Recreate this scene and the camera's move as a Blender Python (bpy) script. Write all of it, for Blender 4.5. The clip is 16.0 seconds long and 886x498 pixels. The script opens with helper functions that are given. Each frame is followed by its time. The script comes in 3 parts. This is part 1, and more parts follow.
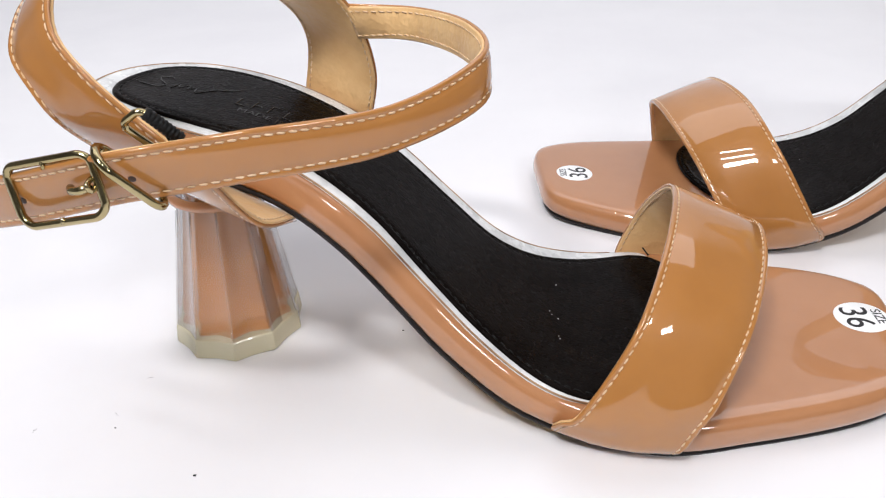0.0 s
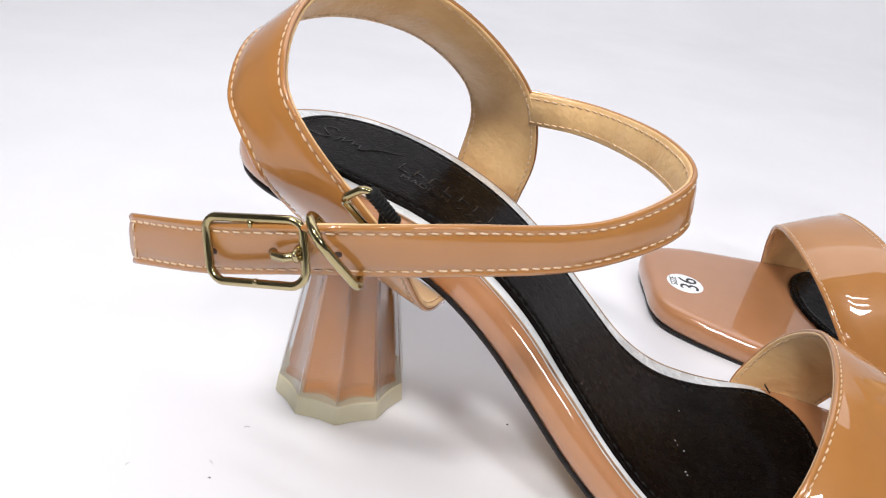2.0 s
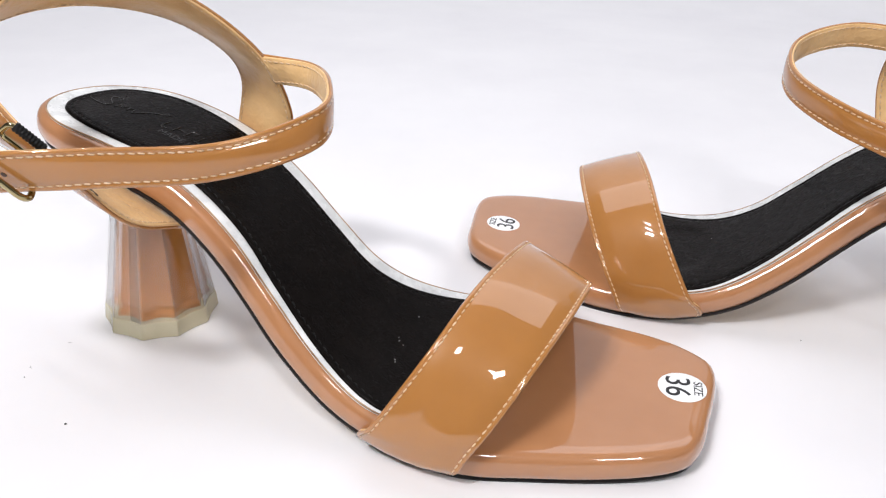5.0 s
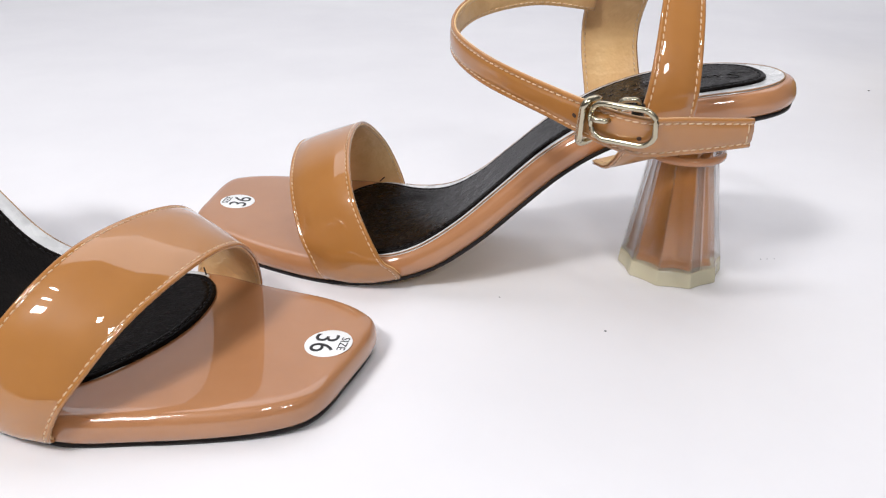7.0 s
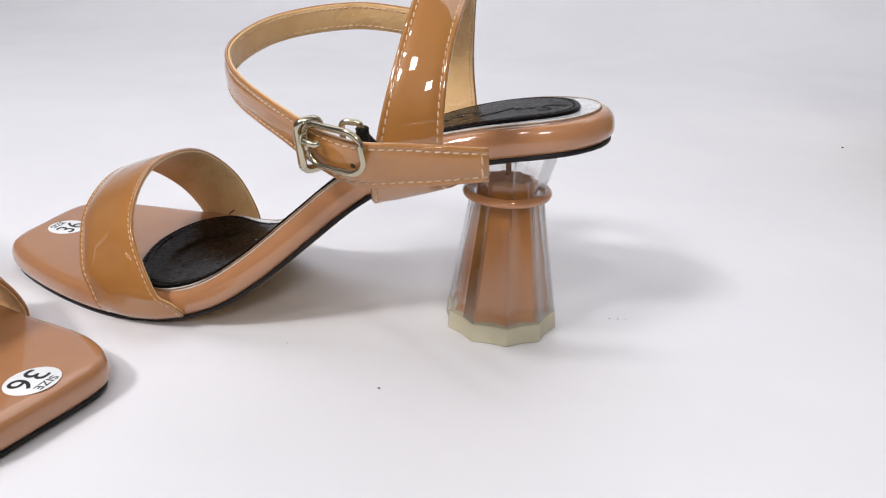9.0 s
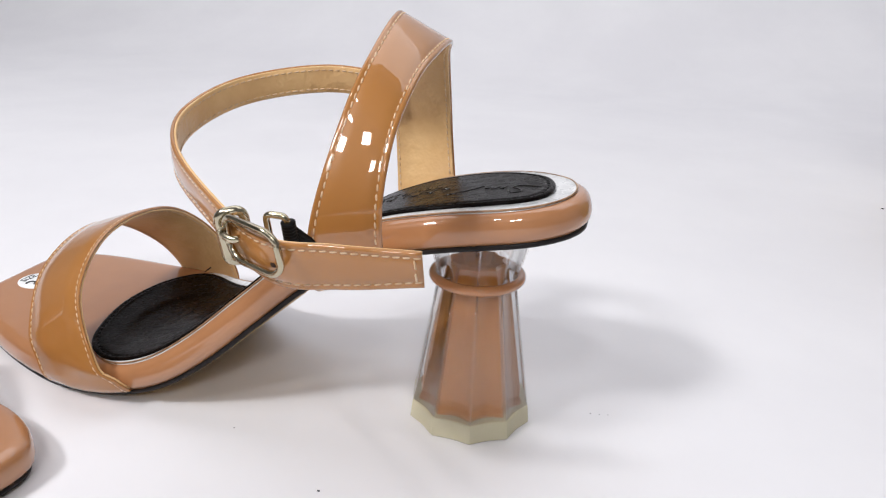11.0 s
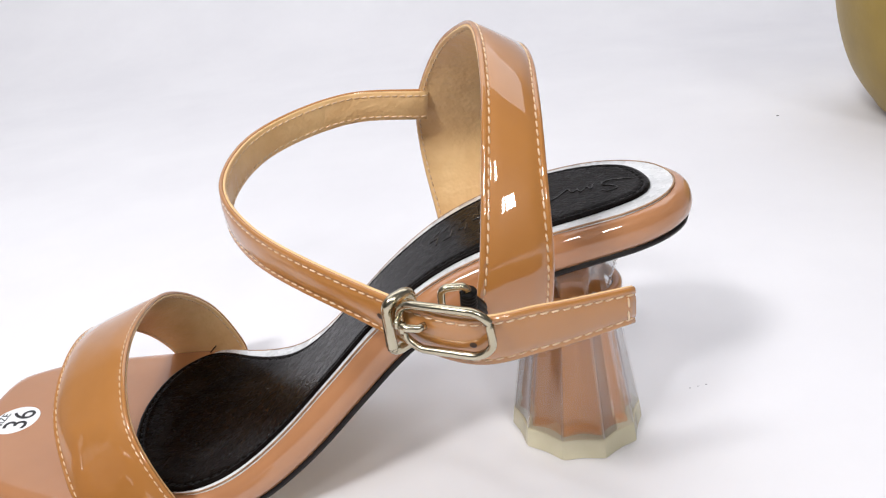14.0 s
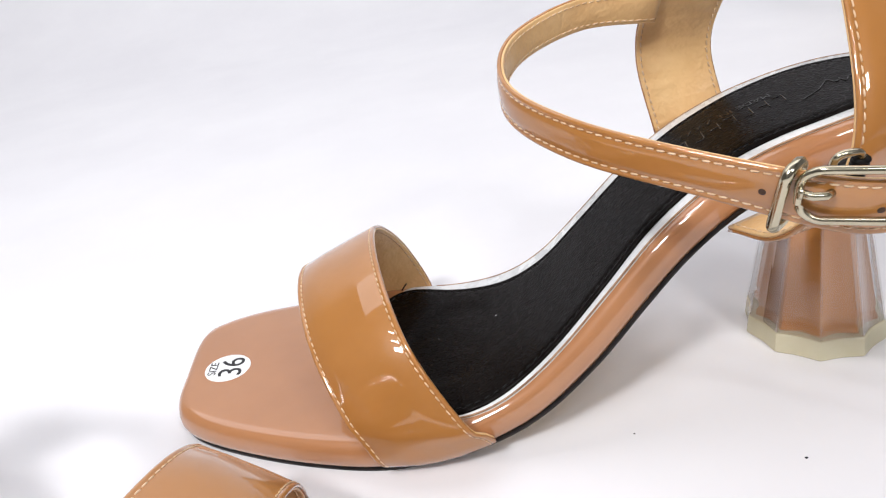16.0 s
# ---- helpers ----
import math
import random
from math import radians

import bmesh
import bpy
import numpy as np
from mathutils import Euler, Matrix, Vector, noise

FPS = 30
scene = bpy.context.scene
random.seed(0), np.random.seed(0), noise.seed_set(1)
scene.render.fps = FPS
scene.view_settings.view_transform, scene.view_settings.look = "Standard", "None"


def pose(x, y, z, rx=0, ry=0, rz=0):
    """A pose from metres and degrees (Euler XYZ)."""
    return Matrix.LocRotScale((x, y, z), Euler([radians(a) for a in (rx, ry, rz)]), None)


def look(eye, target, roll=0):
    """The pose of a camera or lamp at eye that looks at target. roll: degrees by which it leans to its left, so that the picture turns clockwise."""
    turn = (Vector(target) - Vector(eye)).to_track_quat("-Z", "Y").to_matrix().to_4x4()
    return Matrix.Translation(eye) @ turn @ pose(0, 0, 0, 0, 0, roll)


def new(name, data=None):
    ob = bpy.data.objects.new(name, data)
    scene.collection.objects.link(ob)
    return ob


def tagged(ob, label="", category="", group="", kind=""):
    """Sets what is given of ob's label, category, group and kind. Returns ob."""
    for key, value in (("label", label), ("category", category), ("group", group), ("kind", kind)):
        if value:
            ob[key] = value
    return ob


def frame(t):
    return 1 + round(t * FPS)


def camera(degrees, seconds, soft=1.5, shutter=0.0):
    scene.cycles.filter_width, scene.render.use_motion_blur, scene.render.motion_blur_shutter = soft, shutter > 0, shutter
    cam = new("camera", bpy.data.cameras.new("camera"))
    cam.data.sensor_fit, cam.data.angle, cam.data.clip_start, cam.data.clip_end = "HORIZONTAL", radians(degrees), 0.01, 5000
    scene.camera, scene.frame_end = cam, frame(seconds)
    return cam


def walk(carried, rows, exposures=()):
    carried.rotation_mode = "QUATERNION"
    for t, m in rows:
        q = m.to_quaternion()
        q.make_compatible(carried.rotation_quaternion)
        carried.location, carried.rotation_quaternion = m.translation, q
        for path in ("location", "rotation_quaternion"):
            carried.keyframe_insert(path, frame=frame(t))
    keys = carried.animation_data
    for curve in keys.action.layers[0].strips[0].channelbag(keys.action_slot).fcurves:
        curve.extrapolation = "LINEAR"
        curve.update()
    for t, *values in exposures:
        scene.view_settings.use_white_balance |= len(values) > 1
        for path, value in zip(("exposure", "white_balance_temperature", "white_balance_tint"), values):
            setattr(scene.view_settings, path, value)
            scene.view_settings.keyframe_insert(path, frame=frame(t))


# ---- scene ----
cam = camera(63.0, 16.0, soft=1.2)
PATH = [
    (0, (-0.01624, 0.10107, 0.14525), (-0.02812, 0.96159, -0.36403), -2.03),
    (0.5, (-0.03476, 0.10208, 0.14444), (-0.03622, 0.97473, -0.34389), 1.92),
    (1, (-0.04508, 0.10644, 0.14742), (-0.04703, 0.99040, -0.32015), 5.26),
    (1.5, (-0.05082, 0.10885, 0.15043), (-0.06555, 0.99769, -0.30757), 7.35),
    (2, (-0.05338, 0.11300, 0.15147), (-0.09103, 1.00131, -0.30624), 8.06),
    (2.5, (-0.04808, 0.11930, 0.15881), (-0.11573, 1.00340, -0.30356), 7.66),
    (3, (-0.03180, 0.11767, 0.16524), (-0.13259, 0.99656, -0.30101), 6.49),
    (3.5, (-0.00758, 0.10908, 0.17001), (-0.13539, 0.98157, -0.30162), 5.11),
    (3.7, (0.00435, 0.10506, 0.17289), (-0.12936, 0.97510, -0.30160), 4.86),
    (5.8, (0.08644, 0.07319, 0.14760), (-0.03600, 0.95144, -0.31466), 0.64),
    (6, (0.09591, 0.07443, 0.14578), (-0.02122, 0.95394, -0.31545), 0.54),
    (6.5, (0.12783, 0.07810, 0.14531), (0.03024, 0.96319, -0.30978), 0.60),
    (7, (0.16061, 0.08895, 0.14353), (0.08071, 0.97942, -0.30445), 0.82),
    (7.5, (0.18613, 0.09835, 0.14440), (0.10059, 0.99174, -0.29668), 0.64),
    (8, (0.21038, 0.11289, 0.13724), (0.11281, 1.01447, -0.28424), 0.99),
    (8.5, (0.23450, 0.11931, 0.13297), (0.10676, 1.02423, -0.27300), 1.30),
    (8.7, (0.24297, 0.12153, 0.13063), (0.09995, 1.02775, -0.26727), 1.40),
    (10.8, (0.27731, 0.15682, 0.13689), (0.04149, 1.06224, -0.21611), 3.17),
    (11, (0.27404, 0.15785, 0.14366), (0.04544, 1.06155, -0.21837), 2.46),
    (11.5, (0.26212, 0.16607, 0.15711), (0.05067, 1.07072, -0.21288), 1.89),
    (12, (0.24948, 0.16414, 0.16710), (0.06997, 1.07041, -0.21559), 0.85),
    (12.5, (0.23455, 0.16193, 0.16704), (0.09362, 1.07069, -0.22575), -0.53),
    (13, (0.21781, 0.16403, 0.17021), (0.12270, 1.07809, -0.22406), -2.42),
    (13.5, (0.20823, 0.16841, 0.16315), (0.16175, 1.08416, -0.23591), -4.62),
    (14, (0.19670, 0.17423, 0.15367), (0.18516, 1.08921, -0.24968), -6.57),
    (14.5, (0.17309, 0.17694, 0.14926), (0.17758, 1.09268, -0.25250), -7.84),
    (15, (0.15322, 0.17641, 0.14914), (0.16586, 1.08757, -0.26272), -8.86),
    (15.2, (0.14535, 0.17548, 0.14977), (0.16129, 1.08508, -0.26542), -9.09),
    (15.5, (0.13324, 0.17551, 0.14767), (0.14520, 1.08237, -0.27359), -9.48),
    (16, (0.11536, 0.17774, 0.14437), (0.12269, 1.07693, -0.29313), -9.87),
]
walk(cam, [(t, look(eye, target, roll)) for t, eye, target, roll in PATH],
     exposures=[(0, -0.15), (3.5, -0.07), (6, -0.1), (7, -0.16), (8.5, -0.26), (11, -0.2), (12.5, -0.12), (14.5, -0.01), (16, 0.0)])

# ---------------------------------------------------------------- world, lights
world = bpy.data.worlds.new("studio_world")
scene.world = world
world.use_nodes = True
world.node_tree.nodes["Background"].inputs[0].default_value = (0.98, 0.96, 1.0, 1)
world.node_tree.nodes["Background"].inputs[1].default_value = 0.2


def area_lamp(name, eye, target, sx, sy, watts, color=(1, 0.97, 0.94)):
    data = bpy.data.lights.new(name, "AREA")
    data.shape, data.size, data.size_y = "RECTANGLE", sx, sy
    data.energy, data.color = watts, color
    ob = new(name, data)
    ob.matrix_world = look(eye, target)
    return tagged(ob, "bright white rectangular studio light panel", "lamp", kind="structure")


area_lamp("lamp_ceiling", (0.15, 1.15, 1.6), (0.15, 1.16, 0), 2.8, 1.2, 20.5, (0.925, 0.94, 1.0))
# key lamp of one broad and two narrow strips, up in front of the sandals
for y, z, high, watts in ((-0.22, 0.84, 0.1, 8.0), (-0.1, 0.96, 0.025, 1.2), (0.02, 1.06, 0.025, 1.2)):
    area_lamp("lamp_key", (-0.28, y, z), (0.25, 1.1, 0.1), 0.2, high, watts, (0.985, 0.98, 1.0))
# three weaker panels, one beside it and two lower down to the side
for x, y, z in ((0.2, -0.31, 0.94), (0.48, -0.45, 0.7), (0.58, -0.43, 0.7)):
    area_lamp("lamp_side", (x, y, z), (0.15, 0.6, 0.1), 0.09, 0.12, 1.5, (0.985, 0.98, 1.0))

# ---------------------------------------------------------------- materials


class Mat:
    def __init__(self, name):
        self.m = bpy.data.materials.new(name)
        self.m.use_nodes = True
        self.n = self.m.node_tree.nodes
        self.l = self.m.node_tree.links
        self.b = self.n["Principled BSDF"]

    def set(self, **kw):
        for k, v in kw.items():
            self.b.inputs[k.replace("_", " ")].default_value = v
        return self

    def noise(self, scale, detail=4, rough=0.6):
        c = self.n.new("ShaderNodeTexCoord")
        t = self.n.new("ShaderNodeTexNoise")
        t.inputs["Scale"].default_value = scale
        t.inputs["Detail"].default_value = detail
        t.inputs["Roughness"].default_value = rough
        self.l.new(c.outputs["Object"], t.inputs["Vector"])
        return t

    def color(self, a, b, scale, lo=0.35, hi=0.65, detail=4):
        t = self.noise(scale, detail)
        r = self.n.new("ShaderNodeValToRGB")
        r.color_ramp.elements[0].position, r.color_ramp.elements[1].position = lo, hi
        r.color_ramp.elements[0].color, r.color_ramp.elements[1].color = (*a, 1), (*b, 1)
        self.l.new(t.outputs["Fac"], r.inputs["Fac"])
        self.l.new(r.outputs["Color"], self.b.inputs["Base Color"])
        return self

    def rough(self, a, b, scale):
        t = self.noise(scale)
        r = self.n.new("ShaderNodeMapRange")
        r.inputs["From Min"].default_value, r.inputs["From Max"].default_value = 0.3, 0.7
        r.inputs["To Min"].default_value, r.inputs["To Max"].default_value = a, b
        self.l.new(t.outputs["Fac"], r.inputs["Value"])
        self.l.new(r.outputs["Result"], self.b.inputs["Roughness"])
        return self

    def bump(self, *layers):
        last = None
        for kind, scale, strength, dist in layers:
            if kind == "voronoi":
                c = self.n.new("ShaderNodeTexCoord")
                t = self.n.new("ShaderNodeTexVoronoi")
                t.inputs["Scale"].default_value = scale
                self.l.new(c.outputs["Object"], t.inputs["Vector"])
                out = t.outputs["Distance"]
            else:
                out = self.noise(scale).outputs["Fac"]
            b = self.n.new("ShaderNodeBump")
            b.inputs["Strength"].default_value, b.inputs["Distance"].default_value = strength, dist
            self.l.new(out, b.inputs["Height"])
            if last:
                self.l.new(last.outputs["Normal"], b.inputs["Normal"])
            last = b
        self.l.new(last.outputs["Normal"], self.b.inputs["Normal"])
        return self


PATENT = Mat("patent_leather").color((0.385, 0.16, 0.038), (0.425, 0.182, 0.046), 30).set(Coat_Weight=1.0, Coat_Roughness=0.02, Coat_IOR=1.7, Roughness=0.4, Specular_IOR_Level=0.2)
PATENT.bump(("noise", 60, 0.12, 0.0006), ("noise", 22, 0.42, 0.0012))
WRAP = Mat("patent_wrap").color((0.40, 0.18, 0.078), (0.445, 0.205, 0.09), 25).set(Coat_Weight=1.0, Coat_Roughness=0.03, Coat_IOR=1.68, Roughness=0.4, Specular_IOR_Level=0.2)
WRAP.bump(("noise", 50, 0.1, 0.0006))
LINING = Mat("lining_leather").color((0.70, 0.43, 0.19), (0.80, 0.535, 0.255), 60).set(Roughness=0.42, Sheen_Weight=0.1)
LINING.rough(0.33, 0.5, 200).bump(("voronoi", 900, 0.25, 0.0003), ("noise", 120, 0.5, 0.0008), ("noise", 45, 0.7, 0.003))
EDGEB = Mat("bronze_edge").color((0.20, 0.10, 0.045), (0.42, 0.26, 0.14), 160).set(Roughness=0.4)
BLACK = Mat("black_leather").color((0.0035, 0.0024, 0.002), (0.0055, 0.0039, 0.0033), 120).set(Roughness=0.26, IOR=1.13)
BLACK.rough(0.2, 0.34, 300).bump(("voronoi", 1400, 0.25, 0.0003), ("noise", 420, 0.2, 0.0003))
RUBBER = Mat("black_outsole").color((0.010, 0.008, 0.008), (0.02, 0.016, 0.015), 150).set(Roughness=0.42, Specular_IOR_Level=0.2)
BOTTOM = Mat("sole_tan").color((0.42, 0.27, 0.10), (0.50, 0.33, 0.14), 60).set(Roughness=0.5)
BORDER = Mat("silver_film").color((0.58, 0.59, 0.59), (0.78, 0.79, 0.79), 90, detail=6).set(Roughness=0.2, Coat_Weight=0.6, Coat_Roughness=0.08)
BORDER.rough(0.12, 0.4, 160).bump(("noise", 180, 0.5, 0.0007))
THREAD = Mat("cream_thread").color((0.58, 0.37, 0.2), (0.8, 0.6, 0.4), 300).set(Roughness=0.5)
BTHREAD = Mat("black_thread").color((0.004, 0.004, 0.004), (0.01, 0.01, 0.01), 300).set(Roughness=0.5, Specular_IOR_Level=0.2)
METAL = Mat("pale_gold_metal").color((0.46, 0.41, 0.29), (0.56, 0.51, 0.38), 40).set(Metallic=1.0, Roughness=0.2)
METAL.rough(0.12, 0.28, 120)
# same metal as METAL, its darker reflections put into the base colour
METAL_DARK = Mat("pale_gold_metal_dark_reflection").color((0.38, 0.31, 0.15), (0.48, 0.40, 0.22), 40).set(Metallic=1.0, Roughness=0.15)
METAL_DARK.rough(0.08, 0.2, 120)
ACRYL = Mat("clear_acrylic")
_g, _t, _s = ACRYL.n.new("ShaderNodeBsdfRefraction"), ACRYL.n.new("ShaderNodeBsdfTransparent"), ACRYL.n.new("ShaderNodeBsdfGlossy")
_m1, _m2, _f, _p = ACRYL.n.new("ShaderNodeMixShader"), ACRYL.n.new("ShaderNodeMixShader"), ACRYL.n.new("ShaderNodeLayerWeight"), ACRYL.n.new("ShaderNodeMath")
_g.inputs["IOR"].default_value, _g.inputs["Roughness"].default_value = 1.33, 0.0
_g.inputs["Color"].default_value = _t.inputs["Color"].default_value = (1.0, 0.998, 0.995, 1)
_s.inputs["Roughness"].default_value, _f.inputs["Blend"].default_value = 0.02, 0.5
_p.operation, _p.inputs[1].default_value = "POWER", 2.6
_m1.inputs["Fac"].default_value = 0.3
_a = ACRYL.n.new("ShaderNodeMath")
_a.operation, _a.inputs[1].default_value, _a.use_clamp = "ADD", 0.045, True
ACRYL.l.new(_f.outputs["Facing"], _p.inputs[0])
ACRYL.l.new(_t.outputs[0], _m1.inputs[1])
ACRYL.l.new(_g.outputs[0], _m1.inputs[2])
ACRYL.l.new(_p.outputs[0], _a.inputs[0])
ACRYL.l.new(_a.outputs[0], _m2.inputs["Fac"])
ACRYL.l.new(_m1.outputs[0], _m2.inputs[1])
ACRYL.l.new(_s.outputs[0], _m2.inputs[2])
ACRYL.l.new(_m2.outputs[0], ACRYL.n["Material Output"].inputs["Surface"])
CORE = Mat("heel_core").color((0.43, 0.168, 0.036), (0.53, 0.225, 0.06), 35).set(Roughness=0.28, Coat_Weight=1.0, Coat_Roughness=0.06)
RINGM = Mat("heel_ring").set(Base_Color=(0.54, 0.24, 0.105, 1), Alpha=0.85, Roughness=0.12, Coat_Weight=1.0, Coat_Roughness=0.03)
TIP = Mat("tip_rubber").color((0.80, 0.73, 0.49), (0.86, 0.79, 0.56), 70).set(Roughness=0.2, Alpha=0.66, Coat_Weight=0.4, Coat_Roughness=0.1)
PAPER = Mat("sticker_paper").color((0.82, 0.83, 0.83), (0.88, 0.88, 0.88), 200).set(Roughness=0.35)
HOLE_SHADE = Mat("hole_shade").set(Base_Color=(0.05, 0.022, 0.01, 1), Roughness=0.6)
PRESS = Mat("pressed_black").set(Base_Color=(0.008, 0.008, 0.008, 1), Roughness=0.22)
INK = Mat("printed_ink").set(Base_Color=(0.012, 0.012, 0.014, 1), Roughness=0.4)
SHEET = Mat("white_sheet").color((0.775, 0.765, 0.785), (0.82, 0.81, 0.825), 6, detail=5).set(Roughness=0.55)
SHEET.rough(0.5, 0.65, 9).bump(("noise", 40, 0.06, 0.002), ("noise", 7, 0.05, 0.004))
# mid grey chosen for what the glossy leather reflects
WALL = Mat("grey_wall").color((0.45, 0.44, 0.43), (0.51, 0.50, 0.49), 3).set(Roughness=0.8)
SPECK = Mat("dust").set(Base_Color=(0.03, 0.03, 0.035, 1), Roughness=0.8)
OLIVE = Mat("olive_gold").color((0.24, 0.155, 0.018), (0.32, 0.21, 0.03), 14).set(Roughness=0.45)
OLIVE.bump(("noise", 60, 0.3, 0.001))

# ---------------------------------------------------------------- mesh helpers


def part(name, bm, mat, parent, label="", smooth=True, kind=""):
    me = bpy.data.meshes.new(name)
    bmesh.ops.recalc_face_normals(bm, faces=bm.faces)
    if smooth:
        for f in bm.faces:
            f.smooth = True
    bm.to_mesh(me)
    bm.free()
    me.materials.append(mat.m)
    ob = new(name, me)
    if parent:
        ob.parent = parent
    return tagged(ob, label, kind=kind)


def spline(ctrl, n):
    """Catmull-Rom through the control points, n samples."""
    c = np.asarray(ctrl, float)
    k = len(c)
    e = np.vstack([2 * c[0] - c[1], c, 2 * c[-1] - c[-2]])
    t = np.linspace(0, k - 1, n)
    i = np.minimum(t.astype(int), k - 2)
    s = (t - i)[:, None]
    a, b, d, g = e[i], e[i + 1], e[i + 2], e[i + 3]
    return 0.5 * (2 * b + (d - a) * s + (2 * a - 5 * b + 4 * d - g) * s**2 + (3 * b - a - 3 * d + g) * s**3)


def even(p, n):
    """n samples of a polyline at even steps of its length."""
    d = np.r_[0, np.cumsum(np.linalg.norm(np.diff(p, axis=0), axis=1))]
    t = np.linspace(0, d[-1], n)
    return np.stack([np.interp(t, d, p[:, k]) for k in range(p.shape[1])], 1)


def unit(a):
    return a / (np.linalg.norm(a, axis=-1, keepdims=True) + 1e-12)


CM = 0.01


class Side:
    """Local frame of one sandal in centimetres: u to the toe, v to the outer side, z up."""

    def __init__(self, s):
        self.s = s

    def __call__(self, p):
        return Vector((p[0] * CM, self.s * p[1] * CM, p[2] * CM))


def loft(bm, rings, at, closed=True, caps=True):
    """Skin a list of rings of points."""
    rows = [[bm.verts.new(at(p)) for p in r] for r in rings]
    n = len(rows[0])
    for a, b in zip(rows, rows[1:]):
        for i in range(n if closed else n - 1):
            j = (i + 1) % n
            bm.faces.new((a[i], a[j], b[j], b[i]))
    if caps:
        bm.faces.new(rows[0][::-1])
        bm.faces.new(rows[-1])
    return rows


def stitches(bm, path, normal, at, length=0.175, gap=0.06, r=0.0215, lift=0.0):
    """Thread stitches along a path, lying on the surface with that normal."""
    d = np.r_[0, np.cumsum(np.linalg.norm(np.diff(path, axis=0), axis=1))]
    count = max(2, int(d[-1] / (length + gap)))
    pos = lambda t: np.array([np.interp(t, d, path[:, k]) for k in range(3)])
    nor = lambda t: unit(np.array([np.interp(t, d, normal[:, k]) for k in range(3)]))
    step = d[-1] / count
    for i in range(count):
        t0, t1 = i * step + gap / 2, (i + 1) * step - gap / 2
        a, b, n = pos(t0), pos(t1), nor((t0 + t1) / 2)
        w = unit(np.cross(b - a, n))
        a, b = a + w * 0.45 * r, b - w * 0.45 * r
        rings = []
        for q, k in ((a, 0.6), (a * 0.8 + b * 0.2, 1.0), (a * 0.2 + b * 0.8, 1.0), (b, 0.6)):
            c = q + n * (lift + (r * 0.55 if k == 1 else -r * 0.2))
            rings.append([c + w * r * 1.2 * k, c + n * r * k, c - w * r * 1.2 * k, c - n * r * 0.6 * k])
        loft(bm, rings, at)


def strap(name, edge_a, edge_b, at, parent, centre, label, n=72, outer=0.11, inner=0.07, bow=0.03, sew=(True, True, True, True), tip=False, belly=None):
    """A sewn two-layer strap between two edge curves: patent outside, lining inside, stitches along both edges."""
    a, b = even(spline(edge_a, 240), n), even(spline(edge_b, 240), n)
    mid = (a + b) / 2
    w = unit(b - a)
    tan = unit(np.gradient(mid, axis=0))
    nor = unit(np.cross(tan, w))
    if ((mid - np.asarray(centre)) * nor).sum() < 0:
        nor = -nor
    W = np.linalg.norm(b - a, axis=1)
    sag = np.zeros_like(a)
    if belly:
        sag = (even(spline(belly, 240), n) - mid) * np.clip(1 - np.arange(n) / (0.22 * n), 0, 1)[:, None]

    def across(f):
        return 4 * max(f, 0) * max(1 - f, 0)

    def ring(i, prof):
        return [a[i] + w[i] * s + nor[i] * h + sag[i] * across(s / W[i]) for s, h in prof(W[i])]

    def top(k):
        e = outer
        xs = (0.32, 0.5, 0.68)
        rim = [(0.03, 0), (-0.02, e * 0.35), (-0.005, e * 0.78), (0.045, e + 0.008), (0.095, e), (0.145, e - 0.025), (0.2, e + 0.004)]
        return rim + [(k * x, e + bow * (1 - (2 * x - 1) ** 4)) for x in xs] + [(k - x, h) for x, h in rim[::-1]]

    def low(k):
        return [(0.02, -0.001), (0.015, -inner * 0.7), (0.05, -inner), (k / 2, -inner), (k - 0.05, -inner), (k - 0.015, -inner * 0.7), (k - 0.02, -0.001)]

    bm = bmesh.new()
    loft(bm, [ring(i, top) for i in range(n)], at)
    thing = part(name, bm, PATENT, parent, label)
    bm = bmesh.new()
    loft(bm, [ring(i, low) for i in range(n)], at)
    part("lining", bm, LINING, thing, "pale golden tan lining leather")
    bm = bmesh.new()
    inset = 0.145
    groove = sag * np.array([across(inset / k) for k in W])[:, None]
    for use, base, side, h in ((sew[0], a, 1, outer - 0.022), (sew[1], b, -1, outer - 0.022), (sew[2], a, 1, -inner), (sew[3], b, -1, -inner)):
        if use:
            stitches(bm, base + w * side * inset + nor * h + groove, nor * np.sign(h), at)
    if tip:
        i = n - 2
        p = np.linspace(a[i] + w[i] * inset, b[i] - w[i] * inset, 6) + nor[i] * (outer + bow * 0.6)
        stitches(bm, p, np.repeat(nor[i][None], 6, 0), at)
    part("stitching", bm, THREAD, thing, "cream thread stitching", kind="stuff")
    return thing, (a, b, w, nor, mid, tan, W)


def ring_offset(plan, d):
    """A closed plan curve moved inwards by d."""
    t = unit(np.roll(plan, -1, 0) - np.roll(plan, 1, 0))
    nrm = np.stack([-t[:, 1], t[:, 0]], 1)
    area = 0.5 * np.sum(plan[:, 0] * np.roll(plan[:, 1], -1) - np.roll(plan[:, 0], -1) * plan[:, 1])
    return plan + nrm * d * (1 if area > 0 else -1)


# footbed profile: distance from the heel towards the toe, height
PROFILE = [(-3.6, 8.45), (-2.2, 8.22), (-0.5, 7.98), (1, 7.68), (2.5, 7.25), (4, 6.58), (5.5, 5.55), (7, 4.2), (8.5, 2.85), (10, 1.82), (11.5, 1.32), (13, 1.16), (15, 1.10), (18, 1.14), (21.6, 1.32)]
_pf = spline(PROFILE, 400)


def top_z(u):
    return np.interp(u, _pf[:, 0], _pf[:, 1])


